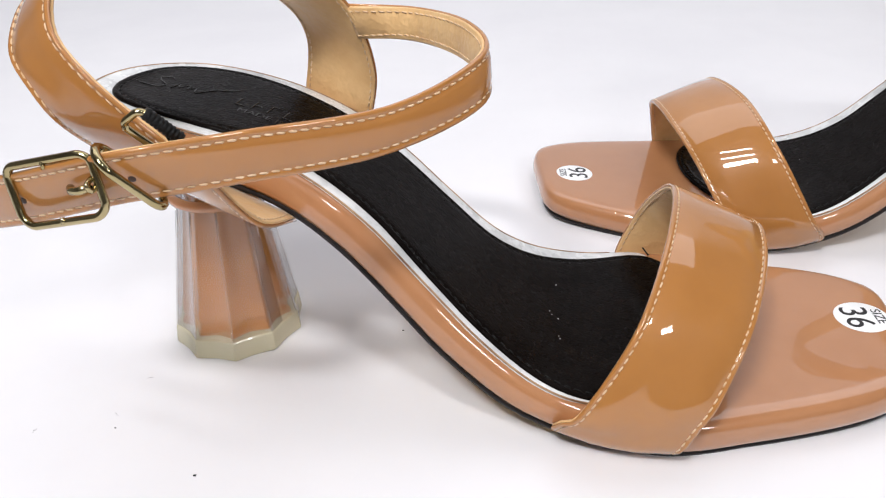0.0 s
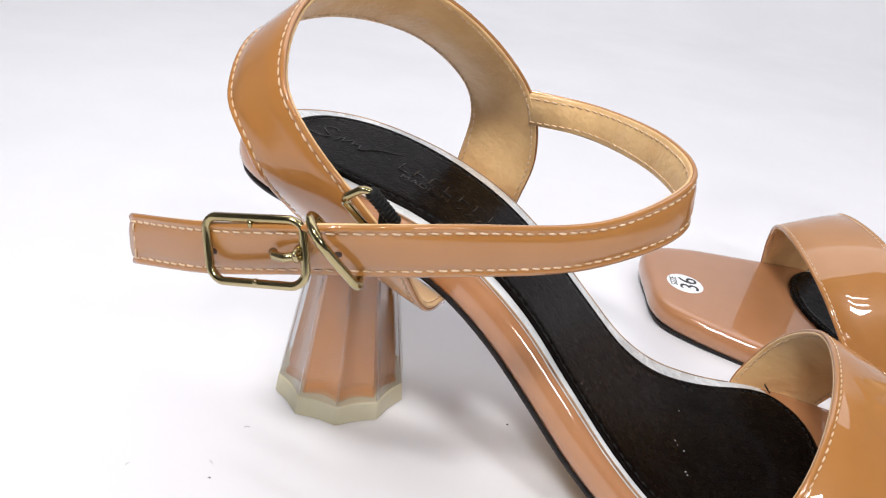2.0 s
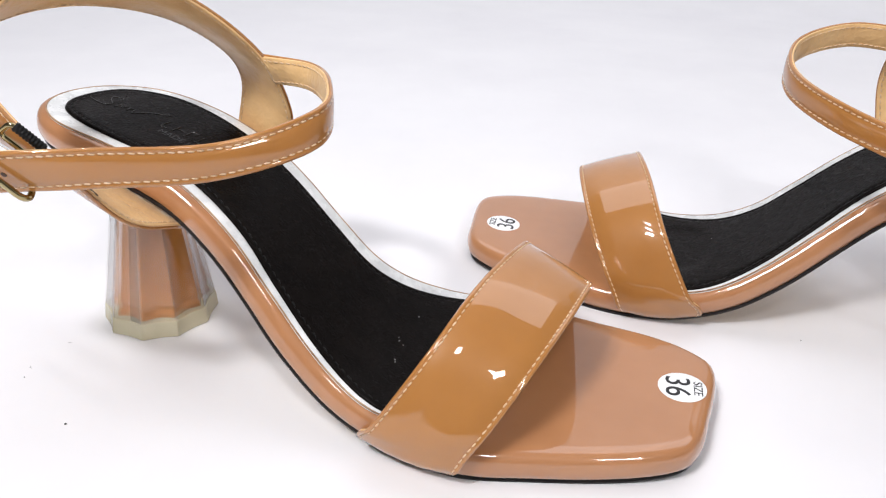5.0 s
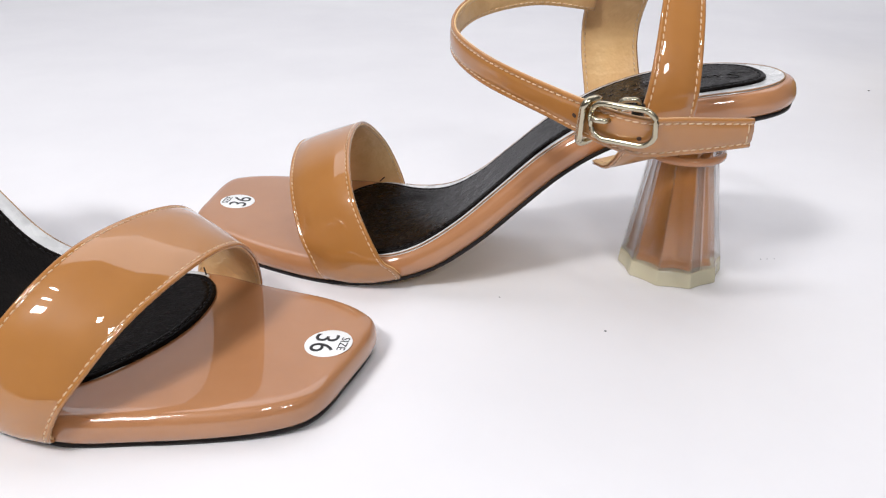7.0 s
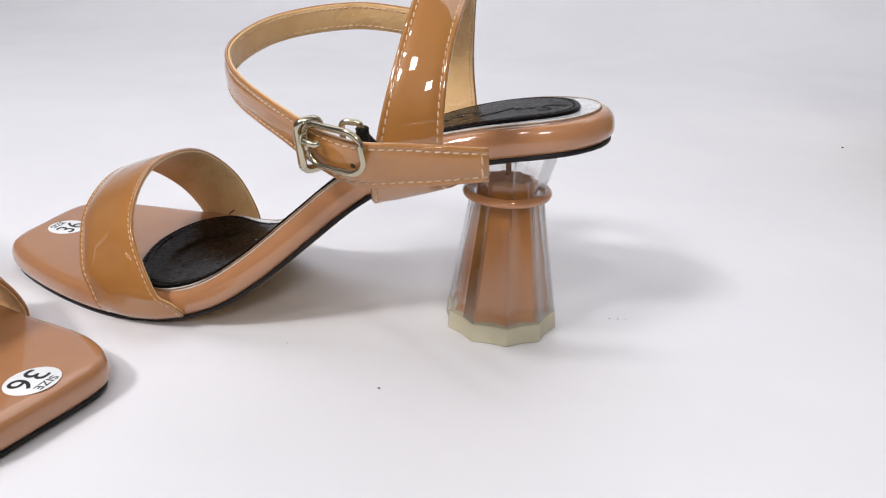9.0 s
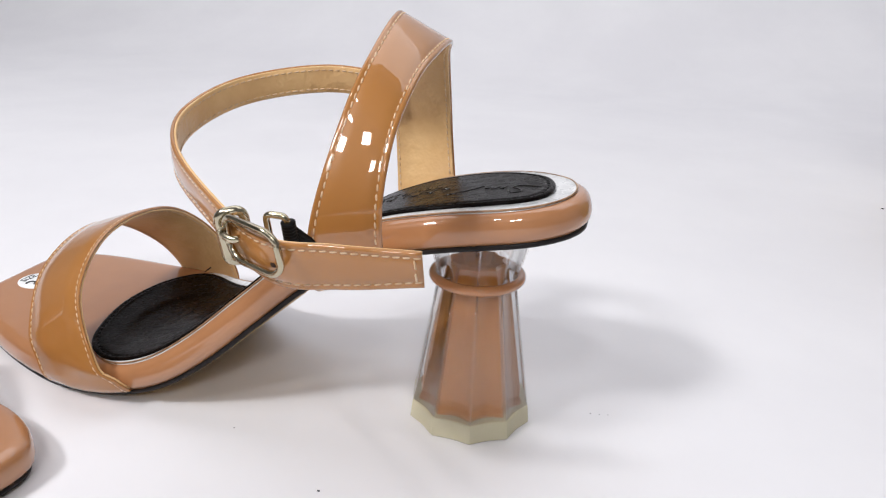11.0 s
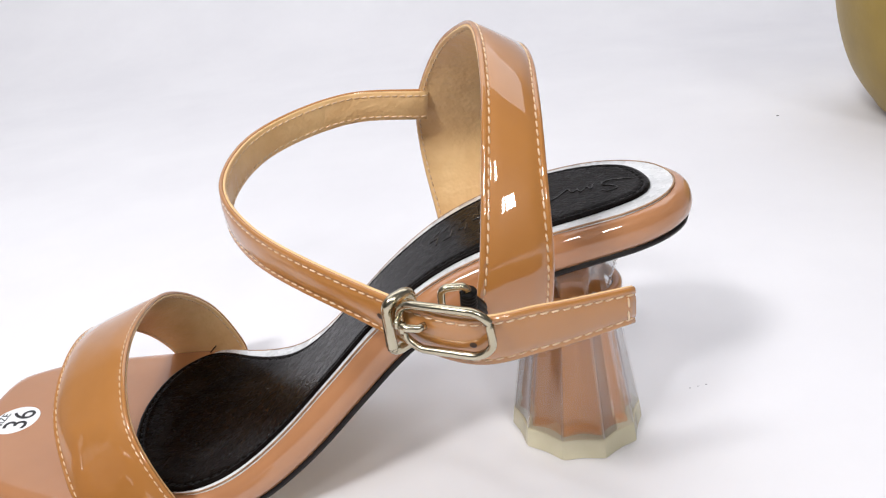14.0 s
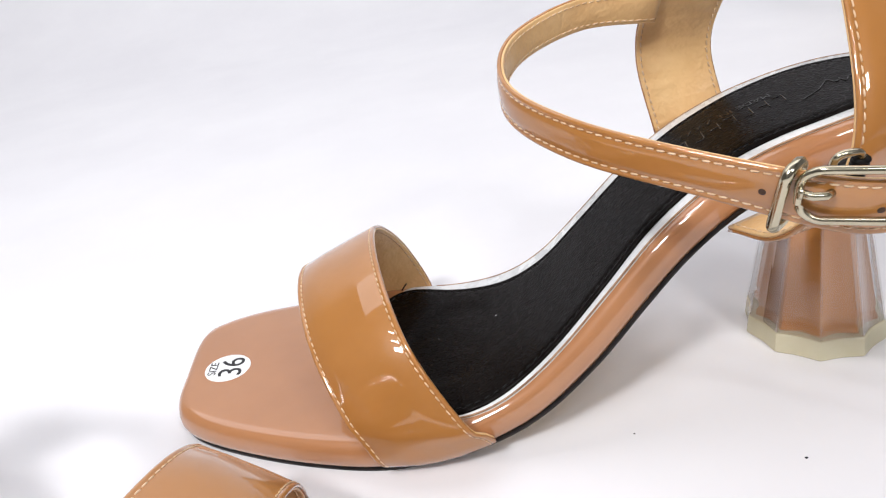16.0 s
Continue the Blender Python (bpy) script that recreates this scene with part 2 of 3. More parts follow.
def lay(plan, depth):
    """Points of a plan curve laid on the footbed, then moved along its normal by depth (up positive)."""
    u = plan[:, 0]
    g = (top_z(u + 0.15) - top_z(u - 0.15)) / 0.3
    k = np.sqrt(1 + g * g)
    return np.stack([u - depth * g / k, plan[:, 1], top_z(u) + depth / k], 1)


def closed_plan(outer, inner, n=150):
    """A closed outline from two sides, both from heel to toe, smooth at both ends."""
    pts = np.array(list(outer) + list(inner)[-2:0:-1], float)
    k, half = len(pts), len(outer) - 1
    ext = np.vstack([pts[-2:], pts, pts[:3]])
    per = 24
    dense = spline(ext, (len(ext) - 1) * per + 1)[2 * per : (2 + k) * per + 1]
    a, b = even(dense[: half * per + 1], n // 2 + 1), even(dense[half * per :], n // 2 + 1)
    return np.vstack([a, b[1:-1]])


def slab(bm, plan, profile, at, cross=8, dish=0.0, dent=0.0):
    """A slab over a plan curve: rings of (inset, depth) from bottom to top, closed below and above."""
    rings = []
    for d, z in profile:
        rings.append(lay(ring_offset(plan, d), z))
    rows = loft(bm, rings, at, caps=False)
    n = len(plan)
    for row, ring, sign in ((rows[-1], rings[-1], 1), (rows[0], rings[0], -1)):
        prev = None
        last = n // 2
        if plan[:, 0].max() > 20:
            last = next(i for i in range(n // 2) if min(ring[i][0], ring[-i % n][0]) > 18.8)
        for i in range(0, last + 1):
            p, q = ring[i], ring[-i % n]
            if i in (0, n // 2):
                line = [row[i]] * (cross + 1)
            else:
                line = [row[i]]
                for k in range(1, cross):
                    f = k / cross
                    c = p * (1 - f) + q * f
                    c[2] -= (dish if sign > 0 else 0) * (1 + 2.6 * math.exp(-(((c[0] - 12.4) / 1.7) ** 2))) * (1 - (2 * f - 1) ** 2) * min(1, i / 6, (n // 2 - i) / 6)
                    if dent and sign > 0:
                        ball = min(1, max(0, (1.75 - math.hypot(c[0] - 11.7, (c[1] - 0.2) * 0.72)) / 0.4))
                        c[2] -= dent * ball * ball * (3 - 2 * ball) * min(1, max(0, (c[0] - 9.2) / 2.2))
                    line.append(bm.verts.new(at(c)))
                line.append(row[-i % n])
            if prev:
                for k in range(cross):
                    fs = []
                    for v in (prev[k], prev[k + 1], line[k + 1], line[k]):
                        if v not in fs:
                            fs.append(v)
                    if len(fs) > 2:
                        bm.faces.new(fs)
            prev = line
        if last < n // 2:
            bm.faces.new(line[1:-1][::-1] + [row[k] for k in range(last, n - last + 1)])


# outline of the wrapped sole: outer side and inner side, heel to toe
OUT_O = [(-3.35, -0.1), (-2.9, 1.2), (-1.6, 2.1), (0.6, 2.5), (3.5, 2.6), (6.0, 3.05), (8.2, 3.75), (10.5, 4.25), (13.5, 4.5), (16, 4.0), (18.7, 3.0), (20.2, 2.15), (20.75, 1.3), (20.95, 0.0)]
OUT_I = [(-3.35, -0.1), (-2.9, -1.6), (-1.6, -2.7), (0.9, -3.1), (3.8, -2.85), (6.8, -2.48), (8.6, -2.55), (10.7, -3.55), (13.5, -4.5), (16, -4.5), (18.7, -4.2), (20.4, -3.5), (21.1, -2.5), (20.95, 0.0)]
PAD_O = [(-2.3, -0.1), (-1.95, 0.9), (-0.8, 1.5), (0.8, 1.75), (3.2, 1.8), (5.5, 2.2), (7.2, 2.85), (9.3, 3.55), (11.3, 3.95), (12.8, 3.5), (13.9, 2.3), (14.75, 0.0)]
PAD_I = [(-2.3, -0.1), (-1.9, -1.5), (-0.8, -2.2), (0.9, -2.4), (3.9, -2.0), (6.8, -1.6), (8.6, -1.6), (10.7, -2.7), (13.0, -3.8), (14.1, -3.45), (14.75, -2.1), (14.75, 0.0)]
BRD_O = [(-2.95, -0.1), (-2.5, 1.15), (-1.2, 1.95), (0.8, 2.15), (3.2, 2.2), (5.5, 2.6), (7.2, 3.14), (9.3, 3.77), (11.3, 4.06), (12.9, 3.4), (14.0, 2.1), (14.6, 0.0)]
BRD_I = [(-2.95, -0.1), (-2.5, -1.6), (-1.2, -2.6), (0.9, -2.85), (3.9, -2.6), (6.8, -2.2), (8.6, -2.25), (10.7, -3.3), (13.2, -4.15), (13.8, -3.4), (14.45, -2.0), (14.6, 0.0)]

VAMP_REAR = [(11.3, 3.3, 0.42), (10.9, 3.9, 0.45), (10.6, 4.35, 0.74), (10.82, 4.66, 1.2), (11.3, 4.85, 1.75), (12.5, 3.95, 3.8), (13.3, 1.45, 5.05), (13.75, -2.1, 4.75), (13.3, -4.25, 3.1), (12.6, -4.75, 1.0), (12.6, -4.3, 0.3)]
VAMP_FRONT = [(13.6, 3.6, 0.32), (13.7, 4.3, 0.35), (13.9, 4.7, 0.72), (14.2, 4.63, 1.36), (14.65, 4.33, 2.1), (15.5, 2.8, 3.46), (16.12, 0.4, 4.12), (16.25, -1.7, 3.85), (15.8, -3.5, 2.5), (15.4, -4.5, 0.9), (15.4, -4.2, 0.3)]
# middle line of the same strap, rounder than its edges where it turns under the sole
VAMP_BELLY = [(12.3, 3.4, 0.22), (12.25, 4.1, 0.2), (12.2, 4.66, 0.52), (12.45, 4.8, 1.22), (12.95, 4.65, 1.93), (14.0, 3.42, 3.65), (14.72, 0.95, 4.6), (15.0, -1.9, 4.3), (14.55, -3.9, 2.8), (14.0, -4.65, 0.95), (14.0, -4.25, 0.3)]


def tube(bm, path, r, at, sides=10, closed=False):
    """A round bar along a path (local centimetres)."""
    p = np.asarray(path, float)
    n = len(p)
    tan = unit(np.roll(p, -1, 0) - np.roll(p, 1, 0)) if closed else unit(np.gradient(p, axis=0))
    ref = np.array([0.31, 0.2, 0.93])
    rings = []
    for i in range(n):
        x = unit(np.cross(tan[i], ref))
        y = np.cross(tan[i], x)
        rings.append([p[i] + (x * math.cos(a) + y * math.sin(a)) * r for a in np.linspace(0, 2 * math.pi, sides, endpoint=False)])
    if closed:
        rings.append(rings[0])
        rows = [[bm.verts.new(at(q)) for q in g] for g in rings[:-1]]
        rows.append(rows[0])
        for a, b in zip(rows, rows[1:]):
            for i in range(sides):
                j = (i + 1) % sides
                bm.faces.new((a[i], a[j], b[j], b[i]))
    else:
        loft(bm, rings, at)


def frame_path(c, x, y, hx, hy, r, n=6):
    """Rounded rectangle about c in the plane of x and y."""
    out = []
    for sx, sy, a0 in ((1, 1, 0), (-1, 1, 90), (-1, -1, 180), (1, -1, 270)):
        for k in range(n):
            a = math.radians(a0 + 90 * k / (n - 1))
            out.append(c + x * (sx * (hx - r) + r * math.cos(a)) + y * (sy * (hy - r) + r * math.sin(a)))
    return np.array(out)


def make_heel(at, root, shift):
    heel = new("heel")
    heel.parent = root
    tagged(heel, "clear faceted acrylic heel with a tan core")
    cusp = lambda a, k: 1 - k * abs(math.sin(5 * a))
    angles = np.linspace(0, 2 * math.pi, 120, endpoint=False) + 0.11

    def turned(name, prof, mat, label, k, kinds=(0, 0), smooth=True, caps=True):
        bm = bmesh.new()
        loft(bm, [[(r * cusp(a, k) * math.cos(a) + off[0] + kinds[0] * z, r * cusp(a, k) * math.sin(a) + off[1] + kinds[1] * z, z) for a in angles] for r, z in prof], at, True, caps)
        return part(name, bm, mat, heel, label, smooth=smooth)

    lean = (0.015, -0.05)
    off = (-0.10 + (0.12 if shift > 0 else 0.05), 0.05 + shift)
    turned("tip", [(2.07, 0.0), (2.12, 0.05), (2.06, 0.62), (2.03, 0.66)], TIP, "translucent yellowish rubber heel tip", 0.075, lean, False)
    prof = [(2.02, 0.665), (1.32, 4.85), (1.28, 4.95), (1.30, 5.1), (1.85, 6.95)]
    bm = bmesh.new()
    spin = lambda r, z, a, k: (r * cusp(a, k) * math.cos(a) + off[0] + lean[0] * z, r * cusp(a, k) * math.sin(a) + off[1] + lean[1] * z, z)
    loft(bm, [[spin(r, z, a, 0.085) for a in angles] for r, z in prof], at, True, False)
    part("shell", bm, ACRYL, heel, "clear faceted acrylic shell", smooth=False)
    # rounded ridges between the flutes
    for q in range(10):
        for lo, hi in ((prof[0], prof[1]), (prof[3], prof[4])):
            bm = bmesh.new()
            tube(bm, [np.array(spin(lo[0] + (hi[0] - lo[0]) * f, lo[1] + (hi[1] - lo[1]) * f, q * math.pi / 5, 0)) for f in np.linspace(0.01, 0.99, 4)], 0.035, at, 8)
            part("ridge", bm, ACRYL, heel)
    turned("core", [(1.2, 0.665), (1.84, 0.675), (1.82, 0.8), (1.73, 0.95), (1.76, 1.15), (1.17, 4.7), (1.09, 5.1), (1.05, 5.5), (0.92, 5.55), (0.75, 5.2), (0.5, 5.1)], CORE, "glossy tan core inside the heel", 0.13, lean, False)
    bm = bmesh.new()
    c = [(1.44 * math.cos(a) + off[0] + lean[0] * 5.05, 1.44 * math.sin(a) + off[1] + lean[1] * 5.05, 5.05) for a in np.linspace(0, 2 * math.pi, 64, endpoint=False)]
    tube(bm, c, 0.17, at, 12, True)
    part("ring", bm, RINGM, heel, "rounded tan translucent ring round the waist")
    bm = bmesh.new()
    pr = [(0.1, 5.65), (0.1, 6.2), (0.22, 6.25), (0.22, 6.35), (0.1, 6.4), (0.1, 6.9)]
    loft(bm, [[(r * math.cos(a) + off[0] + lean[0] * z, r * math.sin(a) + off[1] + lean[1] * z, z) for a in np.linspace(0, 6.283, 16, endpoint=False)] for r, z in pr], at)
    part("screw", bm, METAL, heel, "steel fixing screw inside the clear heel")


def letters(name, text, size, at_matrix, parent, mat, depth):
    cu = bpy.data.curves.new(name, "FONT")
    cu.body, cu.size, cu.align_x, cu.align_y, cu.extrude = text, size, "CENTER", "CENTER", depth
    tmp = bpy.data.objects.new(name, cu)
    scene.collection.objects.link(tmp)
    me = bpy.data.meshes.new_from_object(tmp.evaluated_get(bpy.context.evaluated_depsgraph_get()))
    bpy.data.objects.remove(tmp)
    me.transform(at_matrix)
    me.materials.clear()
    me.materials.append(mat.m)
    ob = new(name, me)
    ob.parent = parent
    return ob


def plane_marks(pts, at, r=0.03, lift=0.15):
    """Thin pressed lines on the footbed along plan curves."""
    bm = bmesh.new()
    for p in pts:
        tube(bm, lay(even(spline(p, 60), 24), lift), r, at, 6)
    return bm


# lean of the loose buckle on each sandal
DOWN = {-1: (0.145, 0.444, -0.884), 1: (-0.015, 0.4, -0.916)}


def make_buckle(at, root, geo, u_mid, s, tie):
    """Prong buckle on the outer run of the ankle strap, and the loop that ties it to the heel strap."""
    a, b, w, nor, mid, tan, W = geo
    n = len(mid)
    metal = METAL if s > 0 else METAL_DARK
    run = [i for i in range(n // 2, n) if mid[i][1] > 3]
    pick = lambda u: min(run, key=lambda k: abs(mid[k][0] - u))
    i = pick(u_mid)
    x, z = tan[i], nor[i]
    y = unit(np.cross(z, x) * np.sign(np.cross(z, x) @ w[i]))
    toe = -1.0  # the strap runs from the toe side to the heel side
    c = mid[i] + z * (0.24 if s > 0 else 0.3) - y * (0.38 if s > 0 else 0.12)
    buckle = new("buckle")
    buckle.parent = root
    tagged(buckle, "pale gold metal prong buckle")
    bm = bmesh.new()
    yf = unit(y * 0.85 + np.array(DOWN[s]) * 0.15) if s > 0 else unit(y * 0.38 + np.array(DOWN[s]) * 0.62)
    xf = unit(x - yf * (x @ yf))
    if s > 0:
        xf, yf = unit(xf - yf * 0.1), unit(yf + xf * 0.1)
    hx, hy = (0.88, 0.57) if s > 0 else (0.98, 0.62)
    path = frame_path(c, xf, yf, hx, hy, 0.36 if s > 0 else 0.24, 8)
    lx, ly = (path - c) @ xf, (path - c) @ yf
    path = path + np.outer(np.sign(lx) * np.clip((np.abs(lx) - 0.35) / 0.45, 0, 1) * 0.09 * (1 - (ly / hy) ** 2), xf) - np.outer(lx**2, z) * 0.11
    tube(bm, path, 0.088 if s > 0 else 0.085, at, 12, True)
    if s < 0:
        for q in (-1, 1):
            tube(bm, [c + yf * q * hy, c + yf * q * (hy - 0.06), c + yf * q * (hy - 0.13)], 0.05, at, 8)
    part("buckle_frame", bm, metal, buckle, "pale gold rounded metal frame")
    bm = bmesh.new()
    p0, p1 = c + x * toe * 0.95, c + x * toe * 0.4
    tube(bm, [p0 + z * 0.06, p0 * 0.6 + p1 * 0.4 + z * 0.12, p1 * 0.8 + p0 * 0.2 + z * 0.07, p1 - z * 0.06], 0.085, at, 10)
    q = frame_path(p0, y, z, 0.08, 0.12, 0.05, 4)
    tube(bm, q, 0.055, at, 8, True)
    part("prong", bm, metal, buckle, "metal prong")
    # keeper loop round the strap, standing across it
    k = pick(u_mid + (1.06 if s > 0 else 1.6))
    x, z = tan[k], nor[k]
    y = unit(np.cross(z, x) * np.sign(np.cross(z, x) @ w[k]))
    if s < 0:
        y = unit(y - x * 0.5)
    back = unit(-z + x * 0.35)
    c2 = mid[k] + z * 0.3 + back * 0.3 + y * 0.05
    bm = bmesh.new()
    tube(bm, frame_path(c2, back, y, 0.3 if s > 0 else 0.4, 0.74 if s > 0 else 0.78, 0.22 if s > 0 else 0.34), 0.122 if s > 0 else 0.09, at, 12, True)
    part("keeper", bm, metal, buckle, "pale gold metal keeper loop")
    # inner ring that the elastic holds, tied to the keeper by a short bar
    if s > 0:
        c3 = mid[k] + x * 0.95 - z * 0.75 - y * 0.06
        along, side = y, unit(x * 0.8 - z * 0.6)
    else:
        c3 = mid[k] - x * 0.85 - z * 0.4 - y * 0.62
        along = unit(y - x * 0.05)
        side = -x * 0.72 - y * 0.7
        side = unit(side - along * (side @ along))
    bm = bmesh.new()
    tube(bm, frame_path(c3, side, along, 0.27, 0.62 if s > 0 else 0.52, 0.16), 0.085 if s > 0 else 0.075, at, 12, True)
    tube(bm, [c2 + y * 0.66 + back * 0.2, (c2 + c3) / 2 + y * 0.64, c3 + along * 0.6], 0.07, at, 8)
    part("ring", bm, metal, buckle, "pale gold metal ring")
    bm = bmesh.new()
    bar = c3 + side * 0.28
    wide = 0.45 if s > 0 else 0.42
    rib = []
    for t in np.linspace(-wide, wide, 37):
        rr = (0.17 if s > 0 else 0.125) + 0.014 * math.cos(t * 2 * math.pi / 0.09)
        rib.append([bar + along * t + (side * math.cos(g) + np.cross(side, along) * math.sin(g)) * rr for g in np.linspace(0, 2 * math.pi, 14, endpoint=False)])
    loft(bm, rib, at)
    for t in (-0.38, -0.22, -0.06, 0.1, 0.26) if s > 0 else (0.0, 0.14, 0.28):
        f0 = bar + along * t
        f1 = f0 + (np.asarray(tie) - bar) * (0.6 if s > 0 else 0.85)
        tube(bm, [f0, (f0 + f1) / 2, f1], 0.085 if s > 0 else 0.07, at, 8)
    part("elastic", bm, BTHREAD, buckle, "black ribbed elastic band")


def holes(at, strap_ob, geo, us):
    a, b, w, nor, mid, tan, W = geo
    n = len(mid)
    # no opening is cut: a dark disc carries the shade of each hole
    for u in us:
        k = min((i for i in range(n // 2, n) if mid[i][1] > 3), key=lambda q: abs(mid[q][0] - u))
        c = mid[k] + nor[k] * 0.142
        bm = bmesh.new()
        rings = []
        for r, h in ((0.075, -0.03), (0.075, 0.002), (0.06, 0.006)):
            rings.append([c + (tan[k] * math.cos(g) + w[k] * math.sin(g)) * r + nor[k] * h for g in np.linspace(0, 2 * math.pi, 16, endpoint=False)])
        loft(bm, rings, at)
        part("punched_hole", bm, HOLE_SHADE, strap_ob, "small dark disc, the shade inside a punched hole")


def make_sticker(root, u, v, s):
    bm = bmesh.new()
    at = Side(s)
    g = np.linspace(0, 2 * math.pi, 48, endpoint=False)
    rings = [lay(np.stack([u + r * np.cos(g), v + r * np.sin(g)], 1), d) for r, d in ((0.77, 0.0), (0.77, 0.012), (0.76, 0.016))]
    loft(bm, rings, at)
    st = part("size_sticker", bm, PAPER, root, "round white size sticker")
    slope = math.atan((top_z(u + 0.5) - top_z(u - 0.5)))
    m = Matrix.Translation(at((u, v, float(top_z(u)) + 0.024))) @ Matrix.Rotation(-slope, 4, "Y") @ Matrix.Rotation(-math.pi / 2, 4, "Z")
    tilt = Matrix.Rotation(math.radians(STICKER_TURN[s]), 4, "Z")
    letters("number", "36", 0.0112, m @ tilt @ Matrix.Translation((0, -0.0018, 0)), st, INK, 0.00004)
    letters("word", "SIZE", 0.004, m @ tilt @ Matrix.Translation((0, 0.0048, 0)), st, INK, 0.00004)


STICKER_TURN = {-1: 5, 1: 3}


def make_sandal(name, s, at_world, ankle, back, sticker, label, u_buckle, u_holes, toe):
    at = Side(s)
    root = new(name)
    root.matrix_world = at_world
    tagged(root, label, "sandal", "pair of sandals")
    longer = lambda c: [(u if u < 15 else 15 + (u - 15) * toe, v * (0.95 if toe < 0.99 and u > 15 else 1)) for u, v in c]
    plan = closed_plan(longer(OUT_O), longer(OUT_I), 190)
    bm = bmesh.new()
    slab(bm, plan, [(0.42, -1.0), (0.16, -0.95), (0.03, -0.8), (-0.01, -0.62), (0.0, -0.42), (0.04, -0.25), (0.11, -0.13), (0.22, -0.05), (0.4, -0.012), (0.62, 0.0)], at, 8)
    part("wrapped_sole", bm, WRAP, root, "glossy tan patent wrapped sole with a rounded edge")
    bm = bmesh.new()
    slab(bm, plan, [(0.3, -1.13), (0.17, -1.115), (0.13, -1.0), (0.3, -0.9)], at, 4)
    part("outsole", bm, RUBBER, root, "thin black outsole edge")
    bm = bmesh.new()
    slab(bm, plan, [(0.42, -1.14), (0.4, -1.115)], at, 4)
    part("sole_bottom", bm, BOTTOM, root, "tan sole underside")
    bm = bmesh.new()
    slab(bm, closed_plan(BRD_O, BRD_I), [(0.0, -0.3), (0.0, 0.03), (0.05, 0.05)], at, 12, dish=0.05)
    part("insole_border", bm, BORDER, root, "silvery white film border round the insole")
    bm = bmesh.new()
    edge = closed_plan(BRD_O, BRD_I, 220)
    edge = lay(edge, 0.03)
    run = np.roll(edge, len(edge) // 2, axis=0)
    run = run[run[:, 0] < 12.4]
    tube(bm, run, 0.03, at, 6)
    part("border_edge", bm, EDGEB, root, "thin bronze edge line round the border")
    pad = closed_plan(PAD_O, PAD_I, 240)
    bm = bmesh.new()
    slab(bm, pad, [(0.02, 0.0), (-0.01, 0.07), (0.03, 0.125), (0.1, 0.145), (0.15, 0.135), (0.2, 0.105), (0.25, 0.135), (0.32, 0.145)], at, 28, dish=0.022, dent=0.055)
    insole = part("insole", bm, BLACK, root, "black grained leather insole pad")
    bm = bmesh.new()
    line = ring_offset(pad, 0.2)
    p3 = lay(np.vstack([line, line[:1]]), 0.112)
    stitches(bm, p3, np.tile((0.3, 0, 0.95), (len(p3), 1)), at, 0.2, 0.09, 0.03)
    part("stitching", bm, BTHREAD, insole, "black thread stitching", kind="stuff")

    vamp, _ = strap("vamp_strap", VAMP_REAR, VAMP_FRONT, at, root, (13.5, 0, 1.5), "wide tan patent leather toe strap", 84, belly=VAMP_BELLY)
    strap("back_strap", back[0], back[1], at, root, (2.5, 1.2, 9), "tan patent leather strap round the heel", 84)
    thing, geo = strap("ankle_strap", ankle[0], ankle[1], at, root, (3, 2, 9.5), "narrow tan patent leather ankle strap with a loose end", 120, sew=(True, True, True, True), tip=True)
    make_heel(at, root, 0.08 if s < 0 else -0.22)
    make_buckle(at, root, geo, u_buckle, s, tie=(np.array(back[0][1]) + np.array(back[1][1])) / 2)
    holes(at, thing, geo, u_holes)
    make_sticker(root, *sticker, s)
    # pressed maker's mark: a scrawl, a row of letter-sized strokes and a smaller row
    marks = [[(-0.95, 0.42), (-1.1, 0.62), (-1.4, 0.5), (-1.25, 0.22), (-1.0, 0.0), (-1.2, -0.2), (-1.6, -0.15), (-1.95, 0.0)],
             [(-0.8, -0.15), (-0.68, 0.2), (-0.6, -0.05), (-0.4, 0.22), (-0.33, -0.12)], [(-0.33, 0.0), (-0.15, 0.1), (-0.05, -0.2), (0.35, 0.25), (0.95, 0.62)]]
    for k in range(7):
        u0 = 1.15 + 0.45 * k
        marks.append([(u0, -0.3), (u0 + 0.02, -0.05), (u0 + 0.04, 0.2)])
        marks.append([(u0 + 0.04, -0.28 + 0.24 * (k % 3)), (u0 + 0.15, -0.27 + 0.24 * (k % 3)), (u0 + 0.27, -0.28 + 0.24 * (k % 3))])
    for k in range(4):
        u0 = 3.0 + 0.28 * k
        marks.append([(u0, -0.72), (u0 + 0.07, -0.62), (u0 + 0.14, -0.5)])
    marks = [[(q[0], s * q[1] - 0.28) for q in p] for p in marks]
    for p in ([(13.6, -3.75, 1.33), (13.4, -3.95, 1.5)], [(11.2, 3.7, 1.48), (11.0, 3.88, 1.55)]):
        bm = bmesh.new()
        tube(bm, spline(p, 8), 0.028, at, 6)
        part("thread_end", bm, BTHREAD, insole, "loose black thread end")
    rng = random.Random(5 + s)
    bm = bmesh.new()
    for _ in range(16):
        u = rng.uniform(6.5, 11.0)
        p = lay(np.array([[u, rng.uniform(-1.2, 2.4)]]), 0.118)[0]
        bmesh.ops.create_icosphere(bm, subdivisions=1, radius=rng.uniform(0.0001, 0.0002), matrix=Matrix.Translation(at(p)))
    part("lint", bm, PAPER, insole, "tiny pale specks of lint", kind="stuff")
    part("pressed_mark", plane_marks(marks, at, 0.021, 0.128), PRESS, insole, "pressed maker's mark in the black insole")
    word = letters("pressed_word", "MADE IN", 0.36, Matrix.Identity(4), insole, PRESS, 0.012)
